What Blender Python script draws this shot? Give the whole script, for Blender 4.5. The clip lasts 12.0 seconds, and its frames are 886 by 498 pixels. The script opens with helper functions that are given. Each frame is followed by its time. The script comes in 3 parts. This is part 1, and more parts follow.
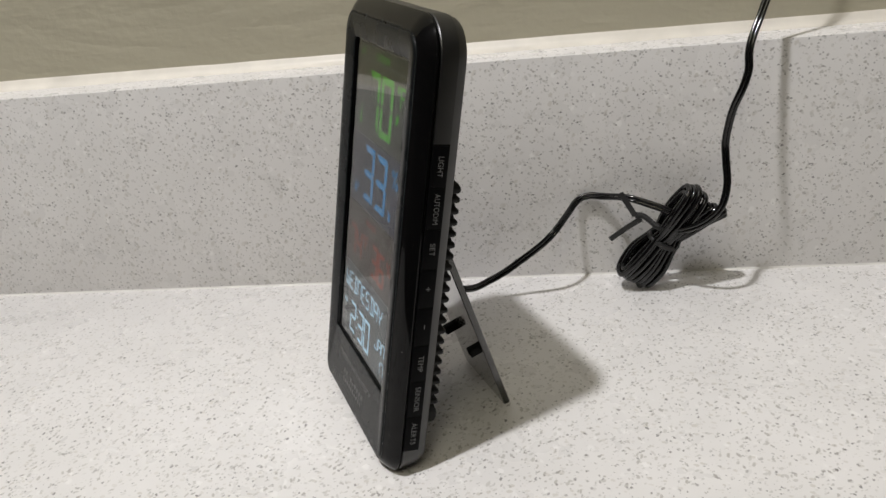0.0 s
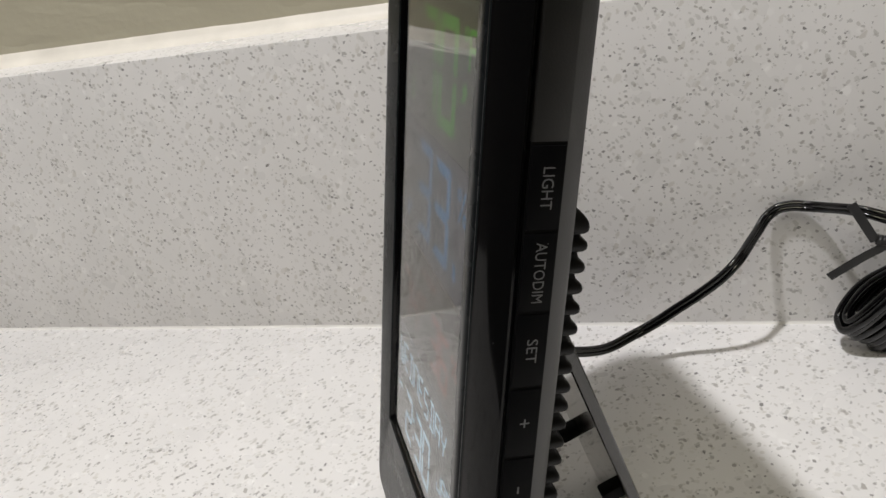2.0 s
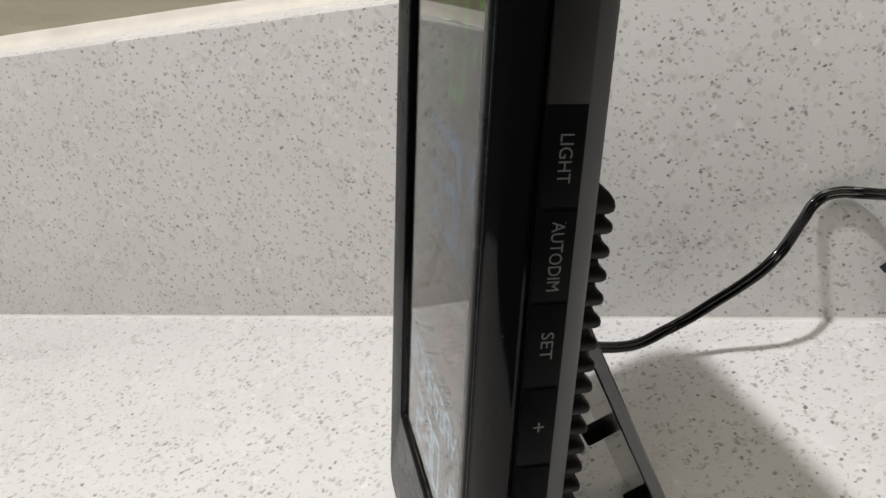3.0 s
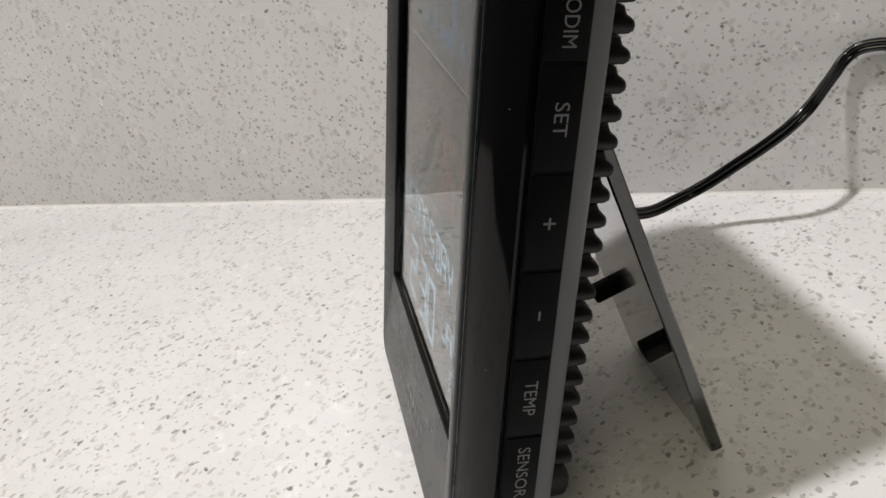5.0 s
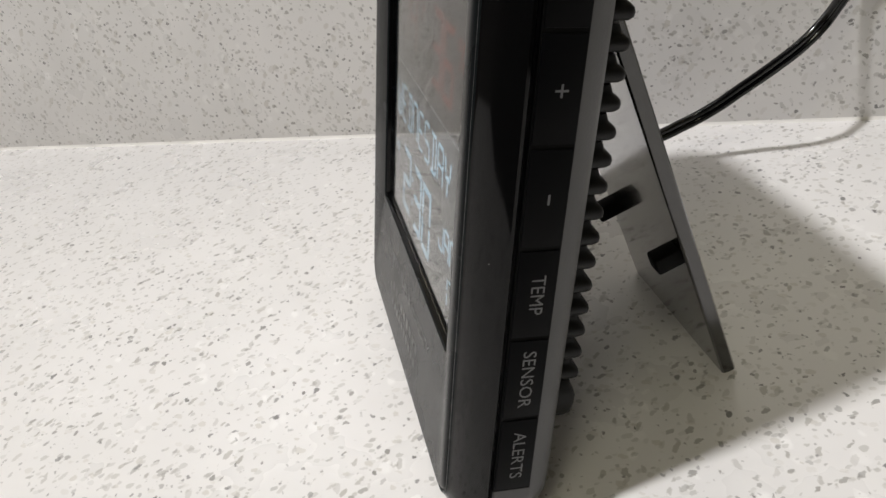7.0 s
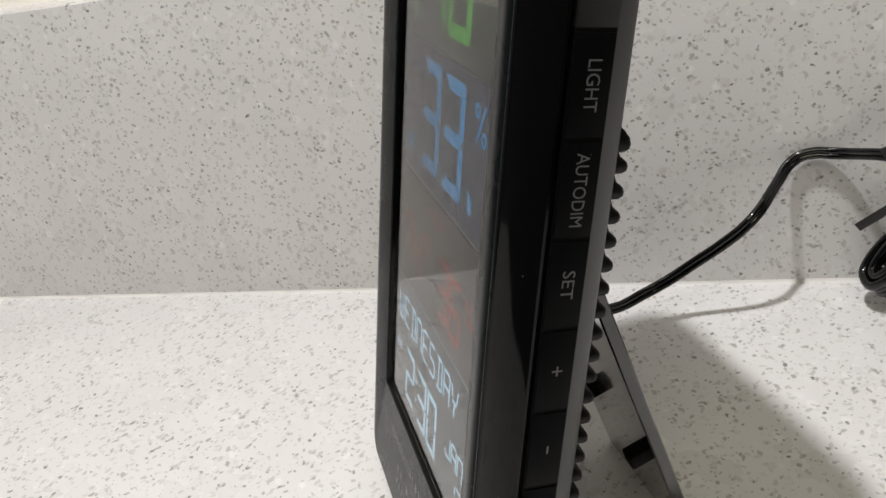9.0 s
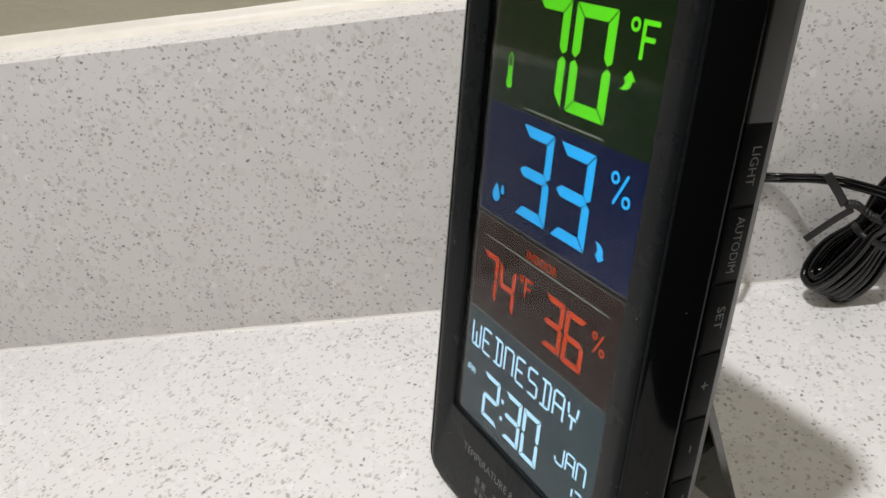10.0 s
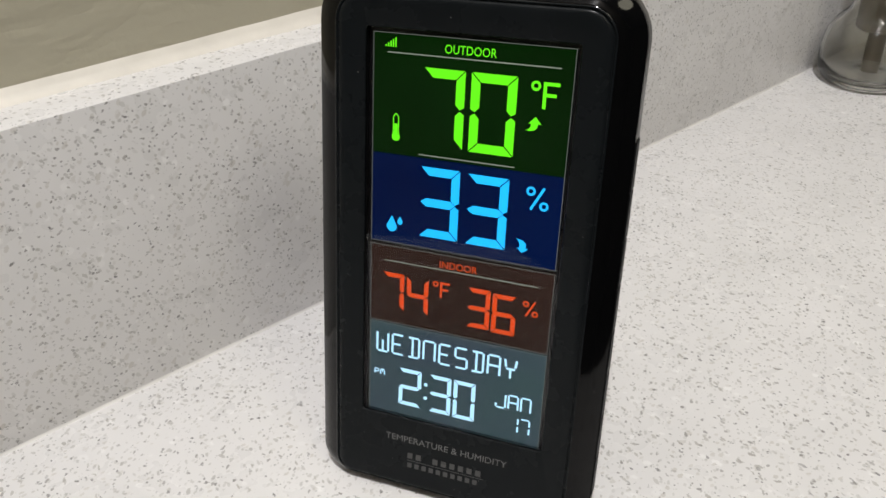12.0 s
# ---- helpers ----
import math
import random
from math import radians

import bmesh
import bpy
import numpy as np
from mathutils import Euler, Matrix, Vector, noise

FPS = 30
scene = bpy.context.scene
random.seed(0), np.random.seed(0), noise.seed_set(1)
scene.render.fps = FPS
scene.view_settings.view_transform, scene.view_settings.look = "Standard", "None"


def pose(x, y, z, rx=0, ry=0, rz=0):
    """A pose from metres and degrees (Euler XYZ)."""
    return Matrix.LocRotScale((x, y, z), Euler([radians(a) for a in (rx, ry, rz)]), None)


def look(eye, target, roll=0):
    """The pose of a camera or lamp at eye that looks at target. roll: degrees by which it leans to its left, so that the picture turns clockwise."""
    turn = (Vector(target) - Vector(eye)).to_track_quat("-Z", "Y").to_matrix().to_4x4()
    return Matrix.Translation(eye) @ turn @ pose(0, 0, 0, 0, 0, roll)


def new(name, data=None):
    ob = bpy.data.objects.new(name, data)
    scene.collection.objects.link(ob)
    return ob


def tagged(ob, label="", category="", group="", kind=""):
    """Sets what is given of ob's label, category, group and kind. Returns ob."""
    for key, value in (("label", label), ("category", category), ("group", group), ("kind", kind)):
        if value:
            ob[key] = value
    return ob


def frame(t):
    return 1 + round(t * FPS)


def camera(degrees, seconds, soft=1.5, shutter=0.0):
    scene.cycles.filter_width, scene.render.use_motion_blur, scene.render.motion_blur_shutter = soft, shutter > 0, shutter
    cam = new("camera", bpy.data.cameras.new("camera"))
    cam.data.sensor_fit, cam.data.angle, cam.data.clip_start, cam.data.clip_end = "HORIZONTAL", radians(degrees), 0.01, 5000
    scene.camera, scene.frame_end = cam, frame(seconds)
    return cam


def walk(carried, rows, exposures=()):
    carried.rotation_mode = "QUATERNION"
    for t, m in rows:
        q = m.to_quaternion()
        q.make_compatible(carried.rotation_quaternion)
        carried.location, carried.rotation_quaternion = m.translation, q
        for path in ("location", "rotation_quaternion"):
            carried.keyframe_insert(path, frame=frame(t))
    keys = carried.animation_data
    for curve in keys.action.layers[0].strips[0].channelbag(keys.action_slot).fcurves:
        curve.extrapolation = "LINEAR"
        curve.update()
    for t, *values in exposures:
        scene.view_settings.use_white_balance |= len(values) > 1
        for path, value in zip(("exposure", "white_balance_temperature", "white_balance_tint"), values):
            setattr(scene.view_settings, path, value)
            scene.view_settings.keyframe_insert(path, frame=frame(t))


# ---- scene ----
cam = camera(56.71, 12.0, shutter=0.1)
PATH = [
    (0, (0.06191, -0.34288, 0.17569), (0.01381, -0.07443, 0.05070), -6.68),
    (0.5, (0.05301, -0.31237, 0.16875), (0.00290, -0.04616, 0.03983), -6.98),
    (1, (0.04969, -0.27970, 0.16339), (-0.00721, -0.01588, 0.03239), -7.93),
    (1.5, (0.04469, -0.25022, 0.15298), (-0.03182, 0.00961, 0.02401), -9.68),
    (2, (0.04521, -0.22882, 0.14225), (-0.04601, 0.02750, 0.01585), -10.70),
    (2.5, (0.04481, -0.21819, 0.13981), (-0.05446, 0.03548, 0.01411), -11.08),
    (3, (0.04450, -0.21669, 0.13419), (-0.05836, 0.03517, 0.00773), -11.27),
    (5, (0.03908, -0.21290, 0.10975), (-0.06355, 0.02882, -0.03531), -11.44),
    (5.5, (0.03757, -0.21222, 0.10396), (-0.06418, 0.02680, -0.04608), -11.48),
    (6, (0.03539, -0.21122, 0.09758), (-0.06553, 0.02558, -0.05649), -11.59),
    (6.5, (0.03388, -0.21035, 0.09326), (-0.06559, 0.02599, -0.06245), -11.41),
    (7, (0.03466, -0.21103, 0.09626), (-0.06379, 0.02675, -0.05790), -11.24),
    (7.5, (0.03571, -0.21400, 0.10740), (-0.06123, 0.02711, -0.04250), -10.77),
    (9.3, (0.03323, -0.22135, 0.13166), (-0.04334, 0.03781, 0.00136), -9.90),
    (9.5, (0.02541, -0.22596, 0.13495), (-0.04417, 0.03551, 0.00536), -9.50),
    (10, (-0.01078, -0.24034, 0.15171), (-0.03582, 0.02385, 0.01180), -7.97),
    (10.5, (-0.05322, -0.25739, 0.16891), (-0.01707, -0.00157, 0.01643), -5.38),
    (11, (-0.08833, -0.25709, 0.18712), (0.00481, -0.02084, 0.02739), -3.35),
    (11.5, (-0.09913, -0.23084, 0.18300), (0.04010, -0.01956, 0.02182), -2.01),
    (12, (-0.11672, -0.23336, 0.19069), (0.03912, -0.03580, 0.02733), -2.46),
]
walk(cam, [(t, look(eye, target, roll)) for t, eye, target, roll in PATH], exposures=[(0.0, 0.03), (2.5, 0.12), (6.5, 0.16), (9.5, 0.15), (10.5, 0.10), (12.0, 0.06)])

# ---------------------------------------------------------------- light
world = bpy.data.worlds.new("room_air")
world.use_nodes = True
world.node_tree.nodes["Background"].inputs[0].default_value = (1.0, 0.95, 0.88, 1)
world.node_tree.nodes["Background"].inputs[1].default_value = 0.02
scene.world = world


def lamp(name, at, to, size, power, colour):
    data = bpy.data.lights.new(name, "AREA")
    data.shape, data.size, data.energy, data.color = "DISK", size, power, colour
    ob = new(name, data)
    ob.matrix_world = look(at, to)
    return ob


# a small recessed downlight over the counter throws the shadows; a wide unseen lamp is added to fill them
lamp("downlight", (-0.32, -0.438, 1.50), (-0.32, -0.438, 0.0), 0.075, 18.6, (0.98, 0.965, 0.985))
lamp("room_fill_light", (0.05, -1.20, 1.50), (0.05, -1.20, 0.0), 0.6, 5.8, (1.0, 0.94, 0.74))


# ---------------------------------------------------------------- materials
class Nodes:
    """A small help to write node trees."""

    def __init__(self, name):
        self.mat = bpy.data.materials.new(name)
        self.mat.use_nodes = True
        self.tree = self.mat.node_tree
        self.bsdf = self.tree.nodes["Principled BSDF"]
        self.coord = None

    def add(self, kind, **values):
        node = self.tree.nodes.new(kind)
        for key, value in values.items():
            setattr(node, key, value)
        return node

    def link(self, a, b):
        self.tree.links.new(a, b)

    def put(self, socket, value):
        if isinstance(value, bpy.types.NodeSocket):
            self.link(value, socket)
        else:
            socket.default_value = value

    def where(self):
        if self.coord is None:
            self.coord = self.add("ShaderNodeTexCoord").outputs["Object"]
        return self.coord

    def math(self, op, a, b=0.0, c=0.0, clamp=False):
        node = self.add("ShaderNodeMath", operation=op, use_clamp=clamp)
        for i, v in enumerate((a, b, c)):
            self.put(node.inputs[i], v)
        return node.outputs[0]

    def ramp(self, value, lo, hi, to_lo=0.0, to_hi=1.0):
        node = self.add("ShaderNodeMapRange")
        for i, v in enumerate((value, lo, hi, to_lo, to_hi)):
            self.put(node.inputs[i], v)
        return node.outputs[0]

    def mix(self, factor, a, b):
        node = self.add("ShaderNodeMix", data_type="RGBA")
        self.put(node.inputs[0], factor)
        for i, v in ((6, a), (7, b)):
            self.put(node.inputs[i], (*v, 1) if isinstance(v, tuple) and len(v) == 3 else v)
        return node.outputs[2]

    def noise(self, scale, detail=3.0, rough=0.55, vector=None):
        node = self.add("ShaderNodeTexNoise")
        self.link(vector or self.where(), node.inputs["Vector"])
        node.inputs["Scale"].default_value = scale
        node.inputs["Detail"].default_value = detail
        node.inputs["Roughness"].default_value = rough
        return node

    def bump(self, height, strength, distance):
        node = self.add("ShaderNodeBump")
        node.inputs["Strength"].default_value = strength
        node.inputs["Distance"].default_value = distance
        self.link(height, node.inputs["Height"])
        self.link(node.outputs[0], self.bsdf.inputs["Normal"])


def plastic(name, colour, rough, grain=0.0, scale=2500.0, spec=0.5, coat=0.0, dust=0.0):
    n = Nodes(name)
    smear = n.noise(90.0, 4.0).outputs[0]
    base = n.mix(smear, tuple(c * 0.85 for c in colour), tuple(c * 1.2 for c in colour))
    if dust:
        v = n.add("ShaderNodeTexVoronoi")
        n.link(n.where(), v.inputs["Vector"])
        v.inputs["Scale"].default_value = 420.0
        pick = n.add("ShaderNodeSeparateColor")
        n.link(v.outputs["Color"], pick.inputs[0])
        mote = n.math("LESS_THAN", v.outputs["Distance"], n.math("MULTIPLY", pick.outputs[1], 0.055))
        lint = n.math("MULTIPLY", mote, n.math("LESS_THAN", pick.outputs[0], dust))
        base = n.mix(lint, base, (0.30, 0.29, 0.28))
    n.put(n.bsdf.inputs["Base Color"], base)
    n.put(n.bsdf.inputs["Roughness"], n.ramp(smear, 0.3, 0.7, rough * 0.85, rough * 1.2))
    n.bsdf.inputs["Specular IOR Level"].default_value = spec
    n.bsdf.inputs["Coat Weight"].default_value = coat
    n.bsdf.inputs["Coat Roughness"].default_value = 0.05
    if grain:
        n.bump(n.noise(scale, 2.0).outputs[0], grain, 0.0002)
    return n.mat


def quartz(name):
    """White engineered stone with grey and tan chips of several sizes."""
    n = Nodes(name)
    wob = n.noise(800.0, 2.0).outputs["Color"]
    shift = n.add("ShaderNodeVectorMath", operation="MULTIPLY_ADD")
    n.link(wob, shift.inputs[0])
    shift.inputs[1].default_value = (0.0011,) * 3
    n.link(n.where(), shift.inputs[2])

    def chips(scale, turn, stretch, reach, keep, soft=0.05):
        spin = n.add("ShaderNodeVectorRotate", rotation_type="EULER_XYZ")
        n.link(shift.outputs[0], spin.inputs["Vector"])
        spin.inputs["Rotation"].default_value = turn
        mp = n.add("ShaderNodeMapping")
        n.link(spin.outputs[0], mp.inputs["Vector"])
        mp.inputs["Scale"].default_value = (1.0, stretch, stretch * 0.8)
        v = n.add("ShaderNodeTexVoronoi")
        n.link(mp.outputs[0], v.inputs["Vector"])
        v.inputs["Scale"].default_value = scale
        split = n.add("ShaderNodeSeparateColor")
        n.link(v.outputs["Color"], split.inputs[0])
        size = n.math("MULTIPLY", split.outputs[1], reach)
        inside = n.ramp(n.math("SUBTRACT", v.outputs["Distance"], size), soft, -soft)
        chosen = n.math("LESS_THAN", split.outputs[0], keep)
        return n.math("MULTIPLY", inside, n.math("MULTIPLY", chosen, n.ramp(split.outputs[2], 0.0, 1.0, 0.35, 1.0)))

    cloud = n.noise(28.0, 4.0).outputs[0]
    colour = n.mix(n.ramp(cloud, 0.35, 0.65), (0.695, 0.683, 0.668), (0.735, 0.722, 0.708))
    for tint, args in (
        ((0.80, 0.79, 0.775), (272.2, (0.4, 0.2, 1.0), 1.60, 0.55, 0.125, 0.119)),
        ((0.59, 0.57, 0.535), (317.5, (0.3, 0.9, 0.3), 2.22, 0.50, 0.339, 0.060)),
        ((0.53, 0.52, 0.495), (344.7, (0.7, -0.6, -0.8), 2.46, 0.50, 0.317, 0.051)),
        ((0.44, 0.425, 0.395), (353.8, (0.1, 0.9, 1.9), 2.71, 0.49, 0.169, 0.060)),
        ((0.41, 0.395, 0.37), (362.9, (0.5, -0.9, 0.9), 2.46, 0.49, 0.125, 0.060)),
        ((0.33, 0.32, 0.30), (417.3, (1.1, 0.5, 2.6), 2.46, 0.48, 0.125, 0.060)),
        ((0.30, 0.29, 0.275), (453.6, (0.3, 1.4, 1.3), 2.22, 0.47, 0.102, 0.060)),
        ((0.20, 0.195, 0.19), (508.0, (0.5, 1.3, 2.4), 2.09, 0.48, 0.068, 0.060)),
        ((0.20, 0.195, 0.185), (544.3, (1.2, -0.5, 0.5), 2.09, 0.47, 0.056, 0.060)),
        ((0.28, 0.275, 0.265), (780.2, (2.0, 0.7, 1.4), 1.85, 0.50, 0.068, 0.076)),
    ):
        colour = n.mix(chips(*args), colour, tint)
    n.put(n.bsdf.inputs["Base Color"], colour)
    n.put(n.bsdf.inputs["Roughness"], n.ramp(n.noise(60.0, 3.0).outputs[0], 0.3, 0.7, 0.24, 0.36))
    n.bump(n.noise(900.0, 2.0).outputs[0], 0.05, 0.0002)
    return n.mat


def wall_paint(name, colour):
    n = Nodes(name)
    cloud = n.noise(6.0, 4.0).outputs[0]
    n.put(n.bsdf.inputs["Base Color"], n.mix(cloud, tuple(c * 0.95 for c in colour), tuple(c * 1.05 for c in colour)))
    n.bsdf.inputs["Roughness"].default_value = 0.55
    lie = n.add("ShaderNodeMapping")
    n.link(n.where(), lie.inputs["Vector"])
    lie.inputs["Rotation"].default_value = (0.0, 0.16, 0.0)
    lie.inputs["Scale"].default_value = (0.35, 1.0, 1.0)
    peel = n.noise(190.0, 3.0).outputs[0]
    trowel = n.noise(44.0, 4.0, 0.55, lie.outputs[0]).outputs[0]
    ridge = n.math("PINGPONG", n.math("MULTIPLY", trowel, 4.0), 0.5)
    n.bump(n.math("ADD", n.math("MULTIPLY", peel, 0.4), n.math("MULTIPLY", ridge, 0.8)), 0.40, 0.0016)
    return n.mat


def slant_dimming(bsdf, tint):
    """An added tinted clear coat that imitates the display dimming aslant: it swallows more light the longer the way
    through it.
    """
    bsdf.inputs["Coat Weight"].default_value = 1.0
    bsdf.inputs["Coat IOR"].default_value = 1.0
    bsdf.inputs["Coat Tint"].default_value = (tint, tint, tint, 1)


def glow(name, colour, strength=1.0, tint=0.55):
    n = Nodes(name)
    n.bsdf.inputs["Base Color"].default_value = (0.01, 0.01, 0.01, 1)
    n.bsdf.inputs["Roughness"].default_value = 0.4
    n.bsdf.inputs["Specular IOR Level"].default_value = 0.0
    n.bsdf.inputs["Emission Color"].default_value = (*colour, 1)
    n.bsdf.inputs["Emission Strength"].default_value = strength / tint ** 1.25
    slant_dimming(n.bsdf, tint)
    return n.mat


def lit_zone(name, colour, other, strength=1.0, tint=0.55):
    """A backlit field of the display whose light is a little uneven."""
    n = Nodes(name)
    n.bsdf.inputs["Base Color"].default_value = (0.002, 0.002, 0.002, 1)
    n.bsdf.inputs["Roughness"].default_value = 0.35
    n.bsdf.inputs["Specular IOR Level"].default_value = 0.0
    uneven = n.noise(30.0, 2.0).outputs[0]
    n.put(n.bsdf.inputs["Emission Color"], n.mix(n.ramp(uneven, 0.35, 0.65), colour, other))
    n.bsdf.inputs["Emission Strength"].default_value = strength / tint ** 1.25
    slant_dimming(n.bsdf, tint)
    return n.mat


def glass(name, tint=(1, 1, 1), rough=0.0, ior=1.49):
    n = Nodes(name)
    n.bsdf.inputs["Base Color"].default_value = (*tint, 1)
    n.bsdf.inputs["Roughness"].default_value = rough
    n.bsdf.inputs["IOR"].default_value = ior
    n.bsdf.inputs["Transmission Weight"].default_value = 1.0
    return n.mat


QUARTZ = quartz("speckled_quartz")
PAINT = wall_paint("beige_wall_paint", (0.462, 0.432, 0.330))
# for two unseen walls, chosen dark to lower what the station reflects
DARK_SURROUND = plastic("dark_unseen_surround", (0.13, 0.115, 0.10), 0.5)
WHITE = wall_paint("white_ceiling_paint", (0.78, 0.76, 0.72))
FLOOR = plastic("floor_vinyl", (0.07, 0.06, 0.05), 0.5)
CAULK = plastic("cream_caulk", (0.68, 0.645, 0.575), 0.45, 0.10, 300.0)
SEAM = plastic("white_seam_caulk", (0.66, 0.645, 0.61), 0.5)
SATIN = plastic("satin_charcoal_plastic", (0.0074, 0.0090, 0.0100), 0.26, 0.10, 3000.0, 0.14, dust=0.30)
GLOSS = plastic("glossy_black_plastic", (0.0022, 0.0023, 0.0026), 0.07, 0.0, 2500.0, 0.22, dust=0.30)
BACK = plastic("satin_black_plastic", (0.011, 0.011, 0.011), 0.33, 0.12, 3500.0, 0.70, dust=0.30)
RUBBER = plastic("black_rubber", (0.0050, 0.0050, 0.0050), 0.5, 0.15, 3000.0, 0.28)
KEY_RUBBER = plastic("soft_black_keys", (0.0030, 0.0031, 0.0036), 0.42, 0.10, 3000.0, 0.06, dust=0.30)
PEG_RUBBER = plastic("dead_black_rubber", (0.0015, 0.0015, 0.0015), 0.6, 0.1, 3000.0, 0.12)
STAND = plastic("grey_black_stand", (0.017, 0.0165, 0.016), 0.17, 0.03, 3000.0, 0.7, coat=0.7)
PRINT = plastic("pale_grey_print", (0.125, 0.125, 0.128), 0.5)
FACE_PRINT = plastic("dim_grey_print", (0.14, 0.14, 0.138), 0.30, 0.10, 3000.0, 0.30)
BAR_PRINT = plastic("faint_grey_print", (0.070, 0.070, 0.069), 0.30, 0.10, 3000.0, 0.30)
CORD = plastic("black_vinyl_cord", (0.003, 0.003, 0.0034), 0.11, 0.0)
TIE = plastic("black_twist_tie", (0.012, 0.012, 0.012), 0.55)
MASK = plastic("black_display_mask", (0.002, 0.002, 0.0025), 0.3)
PANE = glass("clear_cover_window", ior=1.225)
JAR_GLASS = glass("clear_jar_glass", (0.95, 0.95, 0.92), 0.02)
BRONZE = plastic("dark_bronze", (0.13, 0.11, 0.075), 0.38, 0.1, 1500.0)
# last number: tint of the added coat, set by how each colour dims aslant
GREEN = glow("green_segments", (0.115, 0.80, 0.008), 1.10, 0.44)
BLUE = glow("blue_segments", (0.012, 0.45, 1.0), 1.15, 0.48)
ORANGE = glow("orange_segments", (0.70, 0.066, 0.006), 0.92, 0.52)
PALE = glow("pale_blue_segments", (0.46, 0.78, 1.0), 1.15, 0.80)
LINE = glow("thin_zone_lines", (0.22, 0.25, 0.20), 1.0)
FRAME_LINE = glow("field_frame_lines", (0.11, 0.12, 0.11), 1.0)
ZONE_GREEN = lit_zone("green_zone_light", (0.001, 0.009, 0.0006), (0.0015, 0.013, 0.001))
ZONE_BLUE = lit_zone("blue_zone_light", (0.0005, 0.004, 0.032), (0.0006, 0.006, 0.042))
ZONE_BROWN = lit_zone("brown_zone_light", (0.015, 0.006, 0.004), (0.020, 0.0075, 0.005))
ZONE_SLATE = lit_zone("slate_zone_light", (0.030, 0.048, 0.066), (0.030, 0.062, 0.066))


# ---------------------------------------------------------------- building help
def mesh_of(name, bm, *materials, smooth=None):
    bmesh.ops.recalc_face_normals(bm, faces=bm.faces)
    me = bpy.data.meshes.new(name)
    bm.to_mesh(me)
    bm.free()
    for m in materials:
        me.materials.append(m)
    if smooth is not None:
        me.polygons.foreach_set("use_smooth", [True] * len(me.polygons))
        me.set_sharp_from_angle(angle=radians(smooth))
    return me


def part(name, bm, material, parent, label="", smooth=None):
    mats = material if isinstance(material, tuple) else (material,)
    ob = new(name, mesh_of(name, bm, *mats, smooth=smooth))
    ob.parent = parent
    return tagged(ob, label)


def thing(name, m, label, category, group="", kind=""):
    ob = new(name)
    ob.empty_display_size = 0.01
    ob.matrix_world = m
    return tagged(ob, label, category, group, kind)


def box(x0, x1, y0, y1, z0, z1, bevel=0.0, segments=2, bm=None):
    own = bmesh.new()
    vs = [own.verts.new(p) for p in ((x0, y0, z0), (x1, y0, z0), (x1, y1, z0), (x0, y1, z0), (x0, y0, z1), (x1, y0, z1), (x1, y1, z1), (x0, y1, z1))]
    for f in ((0, 3, 2, 1), (4, 5, 6, 7), (0, 1, 5, 4), (1, 2, 6, 5), (2, 3, 7, 6), (3, 0, 4, 7)):
        own.faces.new([vs[i] for i in f])
    if bevel:
        bmesh.ops.bevel(own, geom=own.edges[:], offset=bevel, segments=segments, profile=0.5, affect="EDGES")
    if bm is None:
        return own
    me = bpy.data.meshes.new("piece")
    own.to_mesh(me)
    own.free()
    bm.from_mesh(me)
    bpy.data.meshes.remove(me)
    return bm


def smooth_line(points, steps=10):
    """A Catmull-Rom line through the points."""
    p = [Vector(v) for v in points]
    p = [2 * p[0] - p[1], *p, 2 * p[-1] - p[-2]]
    out = []
    for i in range(1, len(p) - 2):
        a, b, c, d = p[i - 1:i + 3]
        for k in range(steps):
            t = k / steps
            out.append(0.5 * (2 * b + (c - a) * t + (2 * a - 5 * b + 4 * c - d) * t * t + (3 * b - a - 3 * c + d) * t ** 3))
    out.append(p[-2])
    return out


def tube(bm, line, radius, sides=10, closed=False, flat=1.0, aside=None):
    """A tube along a line; its frame is carried along without twist."""
    n = len(line)
    ways = [((line[(i + 1) % n] if closed or i < n - 1 else line[i]) - (line[i - 1] if closed or i > 0 else line[i])).normalized() for i in range(n)]
    up = Vector(aside) if aside else Vector((0.3, 0.2, 1.0))
    rings = []
    for i in range(n):
        side = ways[i].cross(up)
        side = side.normalized() if side.length > 1e-6 else Vector((1, 0, 0))
        up = side.cross(ways[i]).normalized()
        rings.append([bm.verts.new(line[i] + radius * (math.cos(a) * side + flat * math.sin(a) * up)) for a in (2 * math.pi * k / sides for k in range(sides))])
    for i in range(n if closed else n - 1):
        a, b = rings[i], rings[(i + 1) % n]
        for k in range(sides):
            bm.faces.new((a[k], a[(k + 1) % sides], b[(k + 1) % sides], b[k]))
    if not closed:
        bm.faces.new(rings[0][::-1]), bm.faces.new(rings[-1])
    return bm


def round_rect(x0, x1, z0, z1, r, steps=7):
    pts = []
    for cx, cz, start in ((x1 - r, z0 + r, -90), (x1 - r, z1 - r, 0), (x0 + r, z1 - r, 90), (x0 + r, z0 + r, 180)):
        for k in range(steps + 1):
            a = radians(start + 90 * k / steps)
            pts.append((cx + r * math.cos(a), cz + r * math.sin(a)))
    return pts


def loft(bm, rings, slots=None, close=(False, False)):
    """Joins rings of equal length, each a list of points; slots: the material of each band."""
    made = [[bm.verts.new(p) for p in ring] for ring in rings]
    n = len(made[0])
    for j in range(len(made) - 1):
        for k in range(n):
            f = bm.faces.new((made[j][k], made[j][(k + 1) % n], made[j + 1][(k + 1) % n], made[j + 1][k]))
            f.material_index = slots[j] if slots else 0
    if close[0]:
        bm.faces.new(made[0])
    if close[1]:
        bm.faces.new(made[-1])
    return bm


